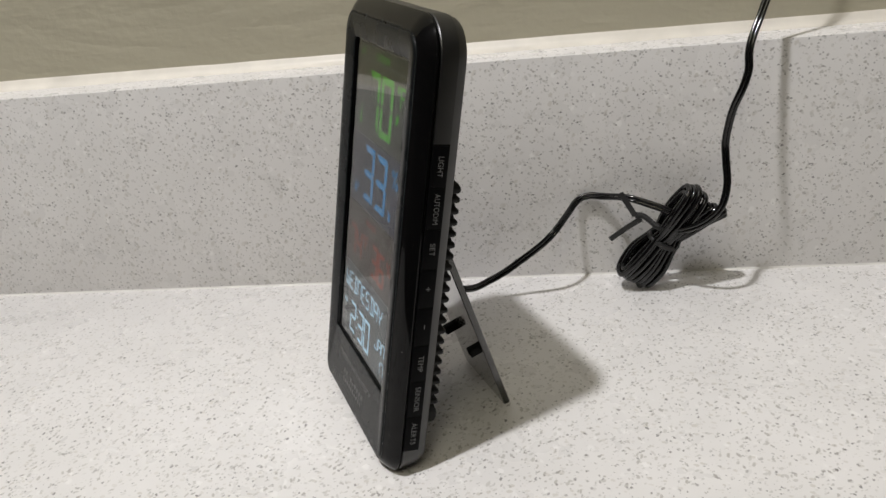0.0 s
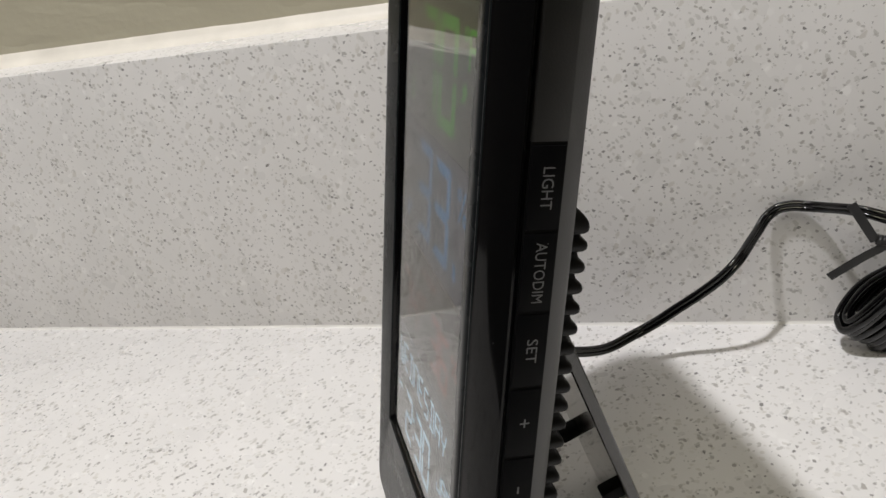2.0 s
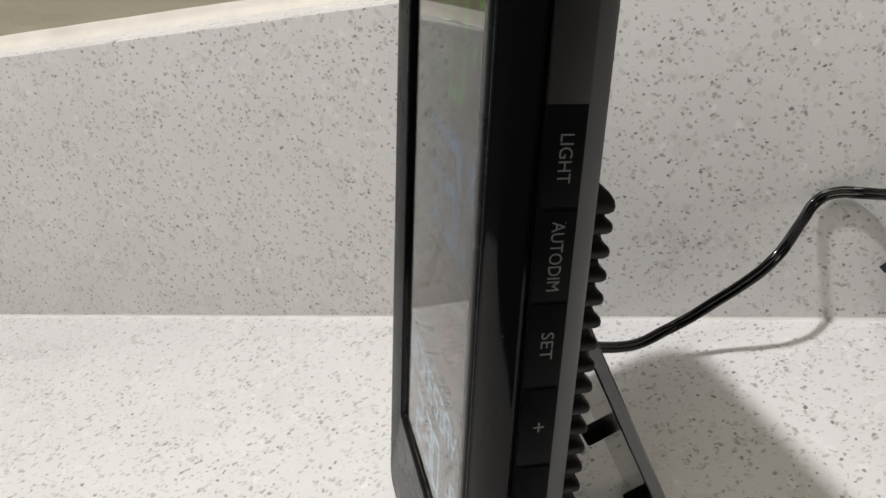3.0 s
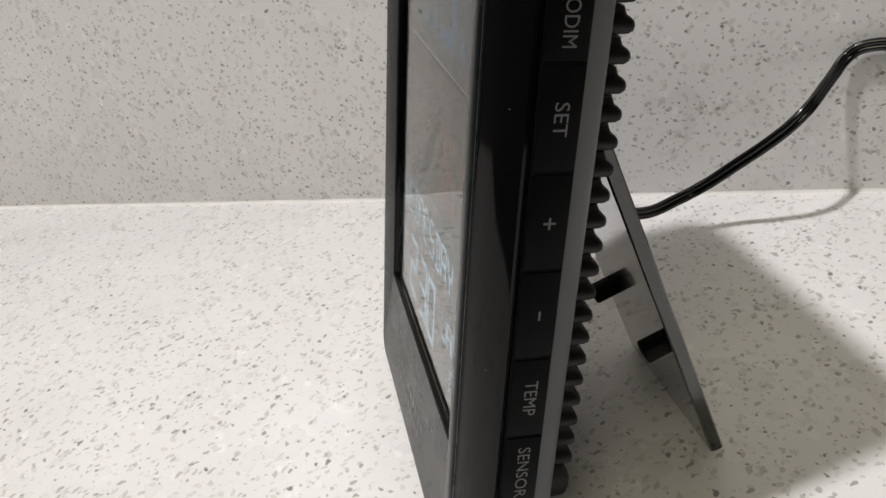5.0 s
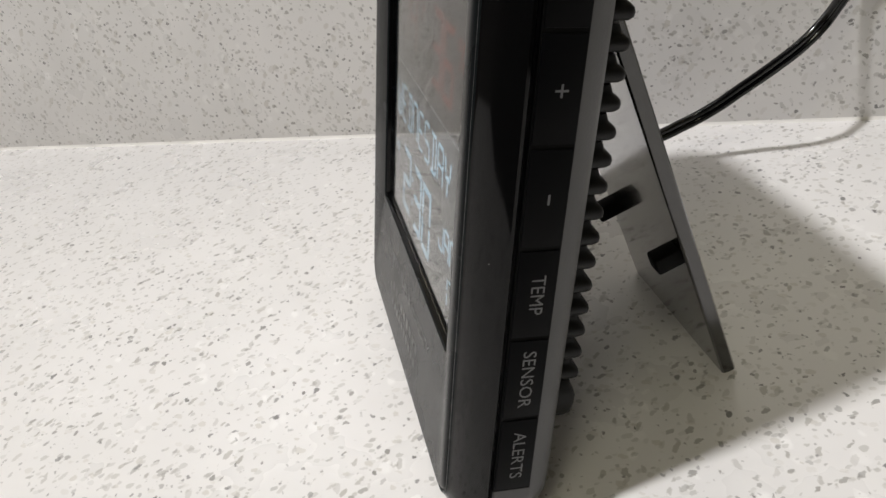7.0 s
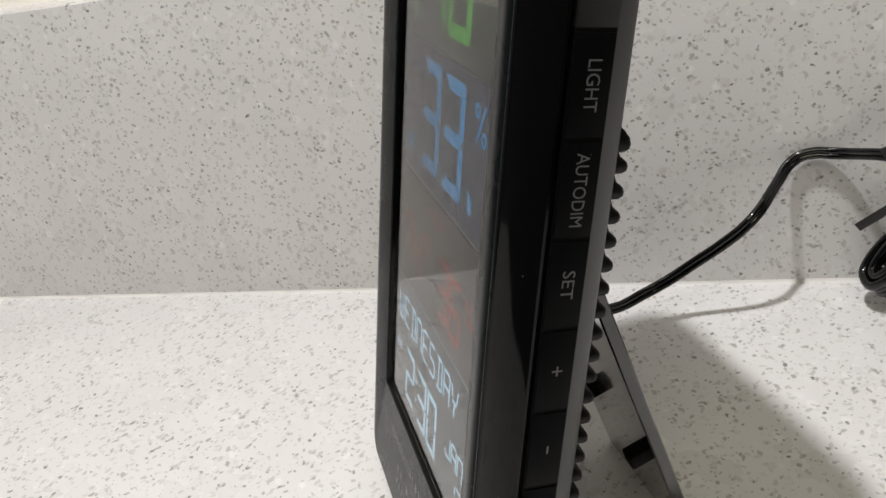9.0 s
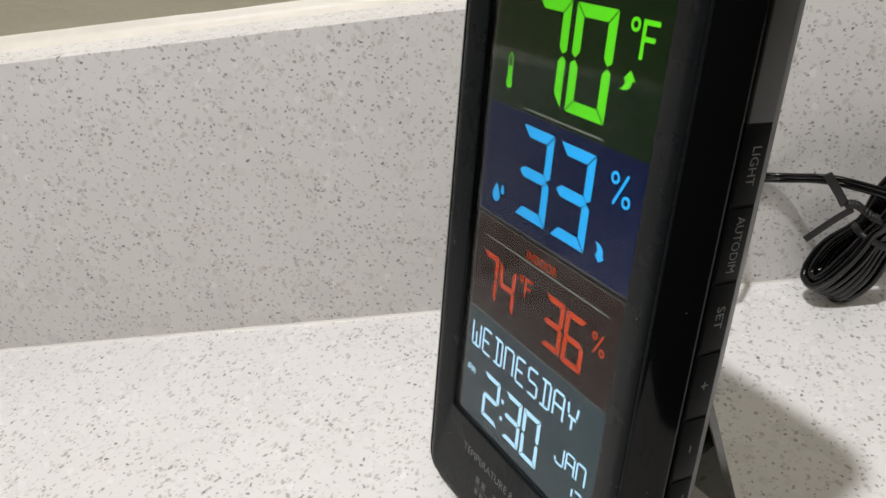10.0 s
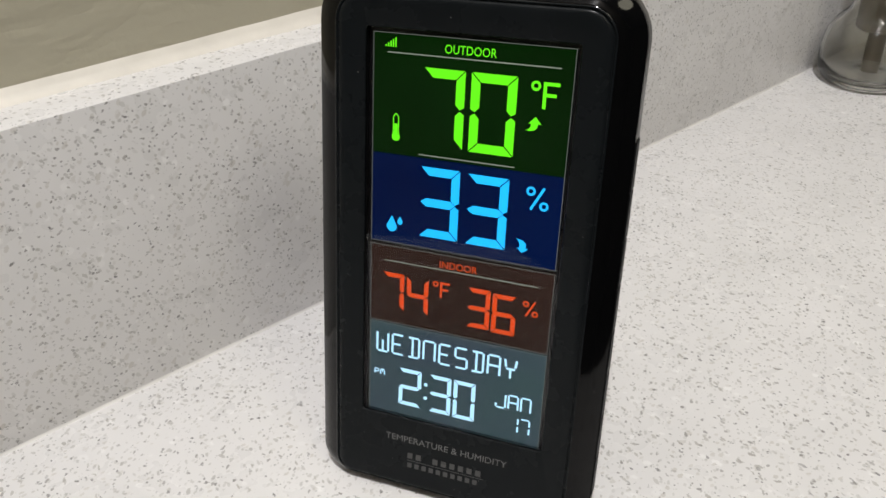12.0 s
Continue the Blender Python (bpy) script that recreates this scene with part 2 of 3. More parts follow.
def letters(text, length=None, cap=None):
    """The built-in font's outline of a text as a flat mesh, its middle at the origin, scaled to a length and a height of capitals."""
    curve = bpy.data.curves.new("lettering", "FONT")
    curve.body, curve.align_x, curve.resolution_u = text, "CENTER", 3
    ob = new("lettering", curve)
    me = bpy.data.meshes.new_from_object(ob.evaluated_get(bpy.context.evaluated_depsgraph_get()))
    bpy.data.objects.remove(ob)
    bpy.data.curves.remove(curve)
    bm = bmesh.new()
    bm.from_mesh(me)
    bpy.data.meshes.remove(me)
    xs, ys = [v.co.x for v in bm.verts], [v.co.y for v in bm.verts]
    w, hgt = max(xs) - min(xs), max(ys) - min(ys)
    sx = length / w if length else cap / hgt
    sy = cap / hgt if cap else sx
    mx, my = (max(xs) + min(xs)) / 2, (max(ys) + min(ys)) / 2
    for v in bm.verts:
        v.co = Vector(((v.co.x - mx) * sx, (v.co.y - my) * sy, 0))
    return bm


def turned(bm, m):
    bmesh.ops.transform(bm, matrix=m, verts=bm.verts[:])
    return bm


# ---------------------------------------------------------------- the room and the counter
def setting(name, bm, material, label, category, smooth=None):
    ob = new(name, mesh_of(name, bm, material, smooth=smooth))
    return tagged(ob, label, category, kind="structure")


X0, X1, Y0, YW = -0.52, 2.60, -3.80, 0.0205
setting("counter", box(X0, X1, -0.262, 0.0200, -0.03, 0.0, 0.002), QUARTZ, "white quartz counter top with grey and tan specks", "counter", 40)
setting("backsplash", box(X0, X1, 0.0, 0.0200, 0.0, 0.1016, 0.0006), QUARTZ, "low white speckled quartz backsplash along the wall", "backsplash", 40)
setting("wall_north", box(X0, X1, YW, YW + 0.12, -0.90, 1.55), PAINT, "beige painted plaster wall with light trowel marks", "wall")
# the south and west walls are unseen, added dark to keep reflections low
setting("wall_south", box(X0, X1, Y0 - 0.12, Y0, -0.90, 1.55), DARK_SURROUND, "unseen closing wall across the room, made dark taupe to lower reflections", "wall")
setting("wall_west", box(X0 - 0.12, X0, Y0, YW, -0.90, 1.55), DARK_SURROUND, "unseen dark taupe wall added at the counter's end to lower reflections", "wall")
setting("wall_east", box(X1, X1 + 0.12, Y0, YW, -0.90, 1.55), PAINT, "plain beige painted wall at the counter's other end", "wall")
setting("ceiling", box(X0, X1, Y0, YW, 1.55, 1.65), WHITE, "plain white painted ceiling", "ceiling")
setting("floor", box(X0, X1, Y0, YW, -1.0, -0.90), FLOOR, "plain brownish floor below the counter", "floor")
setting("counter_base", box(X0, X1, -0.250, -0.230, -0.90, -0.032), WHITE, "plain white panel under the counter's edge", "panel")


def bead(name, y, z, size, material, label, seed, flip=1):
    """A wavy concave bead of caulk in the corner between a ledge and an upright."""
    rnd = random.Random(seed)
    bm = bmesh.new()
    rings = []
    count = 220
    for i in range(count + 1):
        x = -0.75 + 1.7 * i / count
        s = size * (1 + 0.10 * noise.noise((x * 9, seed, 0)) + 0.05 * noise.noise((x * 37, seed, 3)) + 0.01 * rnd.uniform(-1, 1))
        ring = [(x, y, z)]
        for k in range(7):
            a = radians(90 * k / 6)
            ring.append((x, y - s * (1 - 0.72 * math.sin(a)) * math.cos(a) ** 0.5 if k < 6 else y, z + s * 0.95 * (1 - 0.72 * math.cos(a)) * math.sin(a) ** 0.5))
        rings.append(ring)
    loft(bm, rings, close=(True, True))
    return setting(name, bm, material, label, "caulk", 60)


bead("caulk_trim", YW, 0.1014, 0.0046, CAULK, "cream caulk bead between backsplash and wall", 5)
bead("seam_trim", 0.0, -0.0002, 0.0010, SEAM, "thin white caulk line where counter meets backsplash", 8)

# ---------------------------------------------------------------- the weather station
BASE = Matrix(((0.49489, 0.84762, 0.19135, -0.018575), (-0.86896, 0.48274, 0.10898, -0.105951), (0.0, -0.22021, 0.97545, 0.000113), (0, 0, 0, 1)))
station = thing("weather_station", BASE, "black upright weather station with lit colour display, leaning on its stand", "weather station")

BX, Z0, Z1 = 0.0402, 0.0002, 0.1448


def body_ring(inset, y, top=0.0125, base=0.0078):
    """An outline of the body at depth y; the base is cut to stand flat on the counter, and the bevel is widest along the sides."""
    x, z0, z1 = BX - inset, 0.2257 * y + 0.0002 + 0.55 * inset, Z1 - 0.85 * inset
    upper, lower = max(top - 0.85 * inset, 0.001), max(base - 0.55 * inset, 0.001)
    pts = []
    for cx, cz, r, start in ((x - lower, z0 + lower, lower, -90), (x - upper, z1 - upper, upper, 0), (upper - x, z1 - upper, upper, 90), (lower - x, z0 + lower, lower, 180)):
        for k in range(10):
            a = radians(start + 10 * k)
            pts.append((cx + r * math.cos(a), y, cz + r * math.sin(a)))
    return pts


def opening_ring(x, z0, z1, y, r=0.0008):
    return [(px, y, pz) for px, pz in round_rect(-x, x, z0, z1, r, 9)]


FACE_Y = -0.0033
bm = bmesh.new()
loft(bm, [
    body_ring(0.0010, 0.0014), body_ring(0.0003, 0.0014), body_ring(0.0000, 0.0012), body_ring(0.0000, 0.0008), body_ring(0.0003, 0.0005), body_ring(0.0008, 0.0001),
    body_ring(0.0022, -0.0010), body_ring(0.0040, -0.0020), body_ring(0.0054, -0.0026), body_ring(0.0059, -0.0028), body_ring(0.0061, -0.0030),
    body_ring(0.0063, -0.0030), body_ring(0.0065, -0.0027), body_ring(0.0067, -0.0027), body_ring(0.0068, -0.0029), body_ring(0.0071, -0.0031), body_ring(0.0075, -0.00325), body_ring(0.0081, FACE_Y), body_ring(0.0090, -0.00328),
    opening_ring(0.0266, 0.0244, 0.1316, -0.0022), opening_ring(0.0264, 0.0246, 0.1314, -0.0019), opening_ring(0.0263, 0.0247, 0.1313, 0.0012),
], slots=[1] * 9 + [0] * 11 + [1])
part("front_shell", bm, (SATIN, GLOSS), station, "satin charcoal front frame with glossy black bevelled edges", 32)

bm = bmesh.new()
loft(bm, [body_ring(0.0012, 0.0008), body_ring(0.0012, 0.0018), body_ring(0.0002, 0.0019), body_ring(0.0000, 0.0022), body_ring(0.0000, 0.0070), body_ring(0.0001, 0.0073),
          body_ring(0.0010, 0.0094), body_ring(0.0016, 0.0101), body_ring(0.0028, 0.0106), body_ring(0.0050, 0.0108), body_ring(0.0070, 0.0108)], close=(True, True))
part("back_shell", bm, BACK, station, "satin black back shell with a chamfered rear edge", 25)

# the ribbed cover on the back
part("back_cover", box(-0.0282, 0.0282, 0.0104, 0.0150, 0.0138, 0.0960, 0.0010), RUBBER, station, "black ribbed cover on the back", 40)


def cover_slice(levels, half=0.0298, tip=0.0171):
    """A slice of the cover: its outline round the two sides and the back, drawn in by each level's inset."""
    bm = bmesh.new()
    rings = []
    for z, d in levels:
        w, y = half - d, tip - d
        r = 0.0007
        ring = [(w, 0.0102, z)]
        for c, start in ((w - r, 0), (r - w, 90)):
            ring += [(c + r * math.cos(radians(start + 30 * k)), y - r + r * math.sin(radians(start + 30 * k)), z) for k in range(4)]
        rings.append(ring + [(-w, 0.0102, z)])
    return loft(bm, rings, close=(True, True))


PITCH_RIB = 0.00367
rib_mesh = mesh_of("rib", cover_slice([(z / 1000, d / 1000) for z, d in ((-1.30, 2.0), (-1.28, 1.05), (-1.10, 0.40), (-0.70, 0.06), (-0.1, 0.0), (0.4, 0.12), (0.75, 0.45), (1.0, 0.85), (1.5, 1.0), (2.0, 1.15), (2.05, 2.0))]), RUBBER, smooth=50)
for i in range(20):
    ob = new("rib", rib_mesh)
    ob.parent = station
    ob.location = (0, 0, 0.0212 + PITCH_RIB * i)
part("rib_foot", cover_slice([(z / 1000, d / 1000) for z, d in ((12.9, 1.6), (13.2, 0.7), (14.0, 0.25), (15.5, 0.05), (17.0, 0.05), (18.0, 0.35), (18.6, 0.7), (19.4, 0.9), (19.6, 1.25))]), RUBBER, station, "", 50)
part("rib_cap", cover_slice([(z / 1000, d / 1000) for z, d in ((92.6, 1.2), (92.8, 0.45), (93.2, 0.1), (93.9, 0.0), (94.8, 0.2), (95.6, 0.75), (96.4, 1.6), (97.1, 2.6), (97.7, 3.8), (97.9, 4.6))]), RUBBER, station, "rounded cap over the ribs", 50)

# the buttons down the side
NAMES = ("LIGHT", "AUTODIM", "SET", "+", "-", "TEMP", "SENSOR", "ALERTS")
LONG = (0.0060, 0.0092, 0.0039, 0.0015, 0.0013, 0.0054, 0.0087, 0.0079)
STEP, TOP = 0.01242, 0.1104
# added strip, black so that the shell in the key gaps stays dark
part("key_strip", box(BX - 0.0012, BX + 0.00006, 0.00185, 0.00705, TOP - 8 * STEP - 0.0002, TOP + 0.0002, 0.00004, 1), PEG_RUBBER, station, "added dead black strip that keeps the gaps between the keys dark")
for i, (word, length) in enumerate(zip(NAMES, LONG)):
    z1 = TOP - STEP * i
    key = part("button", box(BX - 0.0010, BX + 0.00028, 0.0020, 0.0069, z1 - STEP + 0.00028, z1 - 0.00028, 0.00012, 2), KEY_RUBBER, station, "", 40)
    tall = {"+": 0.0015, "-": 0.00028}.get(word, 0.00170)
    bm = turned(letters(word, length, tall), Matrix(((0, 0, 1, BX + 0.00032), (0, 1, 0, 0.0047), (-1, 0, 0, z1 - STEP / 2), (0, 0, 0, 1))))
    part("lettering", bm, PRINT, key, "pale grey lettering")

# the stand
HINGE, FOOT = Vector((0, 0.0166, 0.0765)), Vector((0, 0.0500, 0.0112))
run = (FOOT - HINGE).normalized()
out = Vector((0, -run.z, run.y))
LEG = (FOOT - HINGE).length
lay = Matrix(((1, 0, 0, 0), (0, run.y, out.y, HINGE.y), (0, run.z, out.z, HINGE.z), (0, 0, 0, 1)))
SX0, SX1 = -0.0133, 0.0207
stand = part("kickstand", turned(box(SX0, SX1, 0.0, LEG, -0.0024, 0.0, 0.0003, 1), lay), STAND, station, "dark grey plastic folding stand plate", 40)
for cx, down in ((-0.0087, 0.0050), (0.0180, 0.0)):
    bm = turned(box(cx - 0.0017, cx + 0.0017, 0.0458 + down, 0.0487 + down, -0.0066, -0.0022, 0.0004, 2), lay)
    part("peg", bm, PEG_RUBBER, stand, "small black rubber peg", 40)
bm = bmesh.new()
tube(bm, [Vector((SX0 + 0.002, 0.0162, 0.0765)), Vector((SX1 - 0.002, 0.0162, 0.0765))], 0.0016, 12)
part("hinge", bm, BACK, stand, "", 40)

# ------------------------------------------------ the display
SHOW = -0.0002          # front of the lit fields
INK = -0.00035          # front of the lit segments
HC, UC = 0.02515, 0.0525


def at(hh, uu):
    """Millimetres from the display's left edge and from its lowest divider."""
    return hh / 1000 - HC, uu / 1000 + UC


display = part("display", box(-0.0264, 0.0264, 0.0003, 0.0010, 0.0246, 0.1314), MASK, station, "lit colour display behind a clear window")


def field(name, u0, u1, material, label):
    x0, z0 = at(0, u0)
    x1, z1 = at(50.3, u1)
    return part(name, box(x0, x1, SHOW, 0.0002, z0, z1), material, display, label)


field("green_field", 47.7, 77.7, ZONE_GREEN, "dark green lit field")
field("blue_field", 23.7, 47.6, ZONE_BLUE, "dark blue lit field")
field("brown_field", 0.4, 22.8, ZONE_BROWN, "dark brown lit field")
field("slate_field", -28.3, -0.1, ZONE_SLATE, "slate blue lit field")


def ink(name, polys, material, label=""):
    """Flat lit shapes, given as outlines in display millimetres."""
    bm = bmesh.new()
    for poly in polys:
        bm.faces.new([bm.verts.new((at(a, b)[0], INK, at(a, b)[1])) for a, b in poly])
    return part(name, bm, material, display, label)


def bar(p, q, w):
    (a, b), (c, d) = p, q
    n = math.hypot(c - a, d - b) or 1
    ox, oy = -(d - b) / n * w / 2, (c - a) / n * w / 2
    return [(a + ox, b + oy), (a - ox, b - oy), (c - ox, d - oy), (c + ox, d + oy)]


def disc(cx, cy, r, n=16, sx=1.0):
    return [(cx + sx * r * math.cos(2 * math.pi * k / n), cy + r * math.sin(2 * math.pi * k / n)) for k in range(n)]


def ring(cx, cy, r, w, n=18):
    out_, in_ = disc(cx, cy, r, n), disc(cx, cy, r - w, n)
    return [[out_[k], out_[(k + 1) % n], in_[(k + 1) % n], in_[k]] for k in range(n)]


SEGMENTS = {"0": "abcdef", "1": "bc", "2": "abged", "3": "abgcd", "4": "fgbc", "5": "afgcd", "6": "afgedc", "7": "abc", "8": "abcdefg", "9": "abcdfg"}


def digit(sign, x0, x1, y0, y1, w, gap, material):
    """One figure of seven mitred bars."""
    m, g, k = (y0 + y1) / 2, gap / 2, w
    d = {
        "a": [(x0 + g, y1), (x1 - g, y1), (x1 - g - k, y1 - k), (x0 + g + k, y1 - k)],
        "d": [(x0 + g, y0), (x0 + g + k, y0 + k), (x1 - g - k, y0 + k), (x1 - g, y0)],
        "b": [(x1, y1 - g), (x1, m + g + k * 0.3), (x1 - k * 0.5, m + g), (x1 - k, m + g + k * 0.5), (x1 - k, y1 - k - g)],
        "c": [(x1, y0 + g), (x1 - k, y0 + k + g), (x1 - k, m - g - k * 0.5), (x1 - k * 0.5, m - g), (x1, m - g - k * 0.3)],
        "f": [(x0, y1 - g), (x0 + k, y1 - k - g), (x0 + k, m + g + k * 0.5), (x0 + k * 0.5, m + g), (x0, m + g + k * 0.3)],
        "e": [(x0, y0 + g), (x0, m - g - k * 0.3), (x0 + k * 0.5, m - g), (x0 + k, m - g - k * 0.5), (x0 + k, y0 + k + g)],
        "g": [(x0 + g, m), (x0 + g + k * 0.7, m + k * 0.5), (x1 - g - k, m + k * 0.5), (x1 - g - k * 0.4, m), (x1 - g - k, m - k * 0.5), (x0 + g + k * 0.7, m - k * 0.5)],
    }
    return ink("digit", [d[s] for s in SEGMENTS[sign]], material)


def line_ink(h0, u0, h1, u1, w=0.28, material=LINE):
    return ink("divider_line", [bar((h0, u0), (h1, u1), w)], material)


def word(text, cx, cy, length, cap, material):
    x, z = at(cx, cy)
    bm = turned(letters(text, length / 1000, cap / 1000), Matrix(((1, 0, 0, x), (0, 0, -1, INK), (0, 1, 0, z), (0, 0, 0, 1))))
    return part("lettering", bm, material, display)


def degree_f(x0, y1, s, material):
    """A degree ring and an F of height s."""
    w = s * 0.135
    return ink("unit_sign", [*ring(x0 + s * 0.20, y1 - s * 0.17, s * 0.19, s * 0.10), bar((x0 + s * 0.55, y1), (x0 + s * 0.55, y1 - s), w),
                             bar((x0 + s * 0.55 - w / 2, y1 - w / 2), (x0 + s * 1.10, y1 - w / 2), w), bar((x0 + s * 0.55, y1 - s * 0.48), (x0 + s * 1.0, y1 - s * 0.48), w)], material)


def percent(cx, cy, s, material):
    return ink("unit_sign", [*ring(cx - s * 0.30, cy + s * 0.30, s * 0.20, s * 0.10), *ring(cx + s * 0.30, cy - s * 0.30, s * 0.20, s * 0.10),
                             bar((cx - s * 0.27, cy - s * 0.50), (cx + s * 0.27, cy + s * 0.50), s * 0.11)], material)


def arrow(cx, cy, s, up, material):
    """A bent arrow."""
    rise = [(-1.1, -0.97), (-0.4, -1.0), (0.25, -0.85), (0.6, -0.5), (0.7, 0), (1.17, 0), (0.28, 1.0), (-0.7, 0), (-0.3, 0), (-0.35, -0.45), (-0.7, -0.8)]
    fall = [(0.06, -0.9), (1.03, -0.19), (0.6, -0.14), (0.6, 0.6), (0.15, 1.05), (-0.4, 1.2), (-1.03, 1.3), (-0.65, 1.0), (-0.42, 0.5), (-0.38, -0.1), (-0.8, -0.14)]
    return ink("trend_arrow", [[(cx + x * s, cy + y * s) for x, y in (rise if up else fall)]], material)


def border(u0, u1):
    """The thin pale frame of a field, left open where a neighbour joins it."""
    w, e = 0.16, 0.1
    return ink("field_border", [bar((e, u0), (e, u1), w), bar((50.3 - e, u0), (50.3 - e, u1), w), bar((e, u0), (50.3 - e, u0), w), bar((e, u1), (50.3 - e, u1), w)], FRAME_LINE)


border(23.8, 77.6)
border(0.5, 22.7)
border(-28.2, -0.2)
# outdoor temperature
ink("signal_mark", [bar((3.4 + 0.64 * i, 74.3), (3.4 + 0.64 * i, 74.3 + 0.46 * (i + 1)), 0.36) for i in range(5)], GREEN)
word("OUTDOOR", 25.1, 74.95, 12.9, 2.1, GREEN)
line_ink(3.8, 73.0, 47.1, 73.0)
digit("7", 13.5, 24.2, 50.9, 70.2, 2.3, 0.35, GREEN)
digit("0", 25.7, 37.1, 50.9, 70.2, 2.3, 0.35, GREEN)
degree_f(40.2, 69.6, 6.3, GREEN)
arrow(41.5, 59.6, 1.74, True, GREEN)
ink("thermometer_mark", [disc(6.45, 52.3, 1.15), bar((6.45, 52.6), (6.45, 55.6), 1.0), bar((5.75, 53.0), (5.75, 57.4), 0.28), bar((7.15, 53.0), (7.15, 57.4), 0.28),
                         bar((5.75, 57.3), (6.45, 58.2), 0.28), bar((7.15, 57.3), (6.45, 58.2), 0.28)], GREEN)
line_ink(12.8, 48.5, 37.8, 48.5)
# outdoor humidity
digit("3", 13.5, 24.1, 27.0, 45.6, 2.2, 0.35, BLUE)
digit("3", 26.1, 36.8, 27.0, 45.4, 2.2, 0.35, BLUE)
percent(44.1, 41.5, 5.8, BLUE)
arrow(41.2, 28.5, 1.65, False, BLUE)
ink("drop_mark", [[(5.9, 31.3), *[(5.9 + 1.45 * math.sin(a), 28.3 - 1.45 * math.cos(a)) for a in (radians(100 - 20 * k) for k in range(11))]],
                  [(8.2, 31.3), *[(8.2 + 0.75 * math.sin(a), 29.8 - 0.75 * math.cos(a)) for a in (radians(100 - 20 * k) for k in range(11))]]], BLUE)
# indoor
word("INDOOR", 24.9, 20.0, 10.3, 1.9, ORANGE)
line_ink(3.9, 18.5, 46.3, 18.5)
digit("7", 3.8, 9.9, 4.4, 15.1, 1.25, 0.25, ORANGE)
digit("4", 10.7, 16.9, 4.4, 14.9, 1.25, 0.25, ORANGE)
degree_f(18.0, 15.0, 4.4, ORANGE)
digit("3", 27.9, 34.1, 3.9, 15.1, 1.25, 0.25, ORANGE)
digit("6", 34.7, 41.1, 3.6, 14.7, 1.25, 0.25, ORANGE)
percent(44.8, 12.2, 4.2, ORANGE)

# day, time and date
STROKES = {
    "W": ((0, 0, 0, 1), (1, 0, 1, 1), (0, 0, 1, 0), (0.5, 0, 0.5, 0.62)),
    "E": ((0, 0, 0, 1), (0, 1, 1, 1), (0, 0.5, 0.8, 0.5), (0, 0, 1, 0)),
    "D": ((0, 1, 1, 1), (0, 0, 1, 0), (1, 0, 1, 1), (0.42, 0, 0.42, 1)),
    "N": ((0, 0, 0, 1), (1, 0, 1, 1), (0, 1, 1, 1)),
    "S": ((0, 1, 1, 1), (0, 0.5, 0, 1), (0, 0.5, 1, 0.5), (1, 0, 1, 0.5), (0, 0, 1, 0)),
    "A": ((0, 0, 0, 1), (1, 0, 1, 1), (0, 1, 1, 1), (0, 0.5, 1, 0.5)),
    "Y": ((0, 1, 0.12, 0.55), (1, 1, 0.88, 0.55), (0.06, 0.5, 0.94, 0.5), (0.5, 0, 0.5, 0.5)),
    "P": ((0, 0, 0, 1), (0, 1, 1, 1), (1, 0.5, 1, 1), (0, 0.5, 1, 0.5)),
    "M": ((0, 0, 0, 1), (1, 0, 1, 1), (0, 1, 1, 1), (0.5, 0.4, 0.5, 1)),
    "J": ((1, 0, 1, 1), (0, 0, 1, 0), (0, 0, 0, 0.3)),
    "1": ((1, 0, 1, 0.47), (1, 0.53, 1, 1)),
    "7": ((0, 1, 1, 1), (1, 0, 1, 0.47), (1, 0.53, 1, 1)),
}


def strokes(text, x0, y0, wide, tall, pitch, w, material):
    """A row of letters made of short bars; each letter is a mesh."""
    for i, c in enumerate(text):
        x = x0 + i * pitch
        polys = []
        for a, b, e, f in STROKES[c]:
            p, q = (x + a * wide, y0 + b * tall), (x + e * wide, y0 + f * tall)
            n = math.hypot(q[0] - p[0], q[1] - p[1])
            trim = w * 0.30 / n
            p2 = (p[0] + (q[0] - p[0]) * trim, p[1] + (q[1] - p[1]) * trim)
            q2 = (q[0] - (q[0] - p[0]) * trim, q[1] - (q[1] - p[1]) * trim)
            polys.append(bar(p2, q2, w))
        ink("letter", polys, material)


strokes("WEDNESDAY", 2.3, -9.0, 3.3, 5.9, 4.62, 0.64, PALE)
strokes("PM", 1.7, -16.6, 1.2, 1.7, 1.75, 0.38, PALE)
digit("2", 9.1, 15.9, -24.6, -13.0, 1.18, 0.25, PALE)
digit("3", 18.3, 24.7, -24.7, -13.0, 1.18, 0.25, PALE)
digit("0", 25.4, 31.7, -24.8, -13.0, 1.18, 0.25, PALE)
ink("colon_mark", [bar((16.7, -16.6), (17.7, -16.6), 1.0), bar((16.7, -20.9), (17.7, -20.9), 1.0)], PALE)
strokes("JAN", 37.6, -18.2, 2.6, 4.3, 3.5, 0.54, PALE)
strokes("17", 41.6, -24.9, 2.5, 4.5, 3.2, 0.54, PALE)

pane = part("cover_window", box(-0.02625, 0.02625, -0.0013, -0.0009, 0.0248, 0.1312), PANE, station, "clear glossy display window")
pane.visible_shadow = False

# printing on the frame under the display


def on_face(bm):
    """Lays flat printing on the gently sloping frame below the display."""
    for v in bm.verts:
        v.co.y = -0.0022 - 0.0011 * (0.0244 - v.co.z) / 0.0205 - 0.00003
    return bm


x, z = at(24.5, -34.4)
bm = turned(letters("TEMPERATURE & HUMIDITY", 36.1 / 1000, 0.0019), Matrix(((1, 0, 0, x), (0, 0, -1, 0), (0, 1, 0, z), (0, 0, 0, 1))))
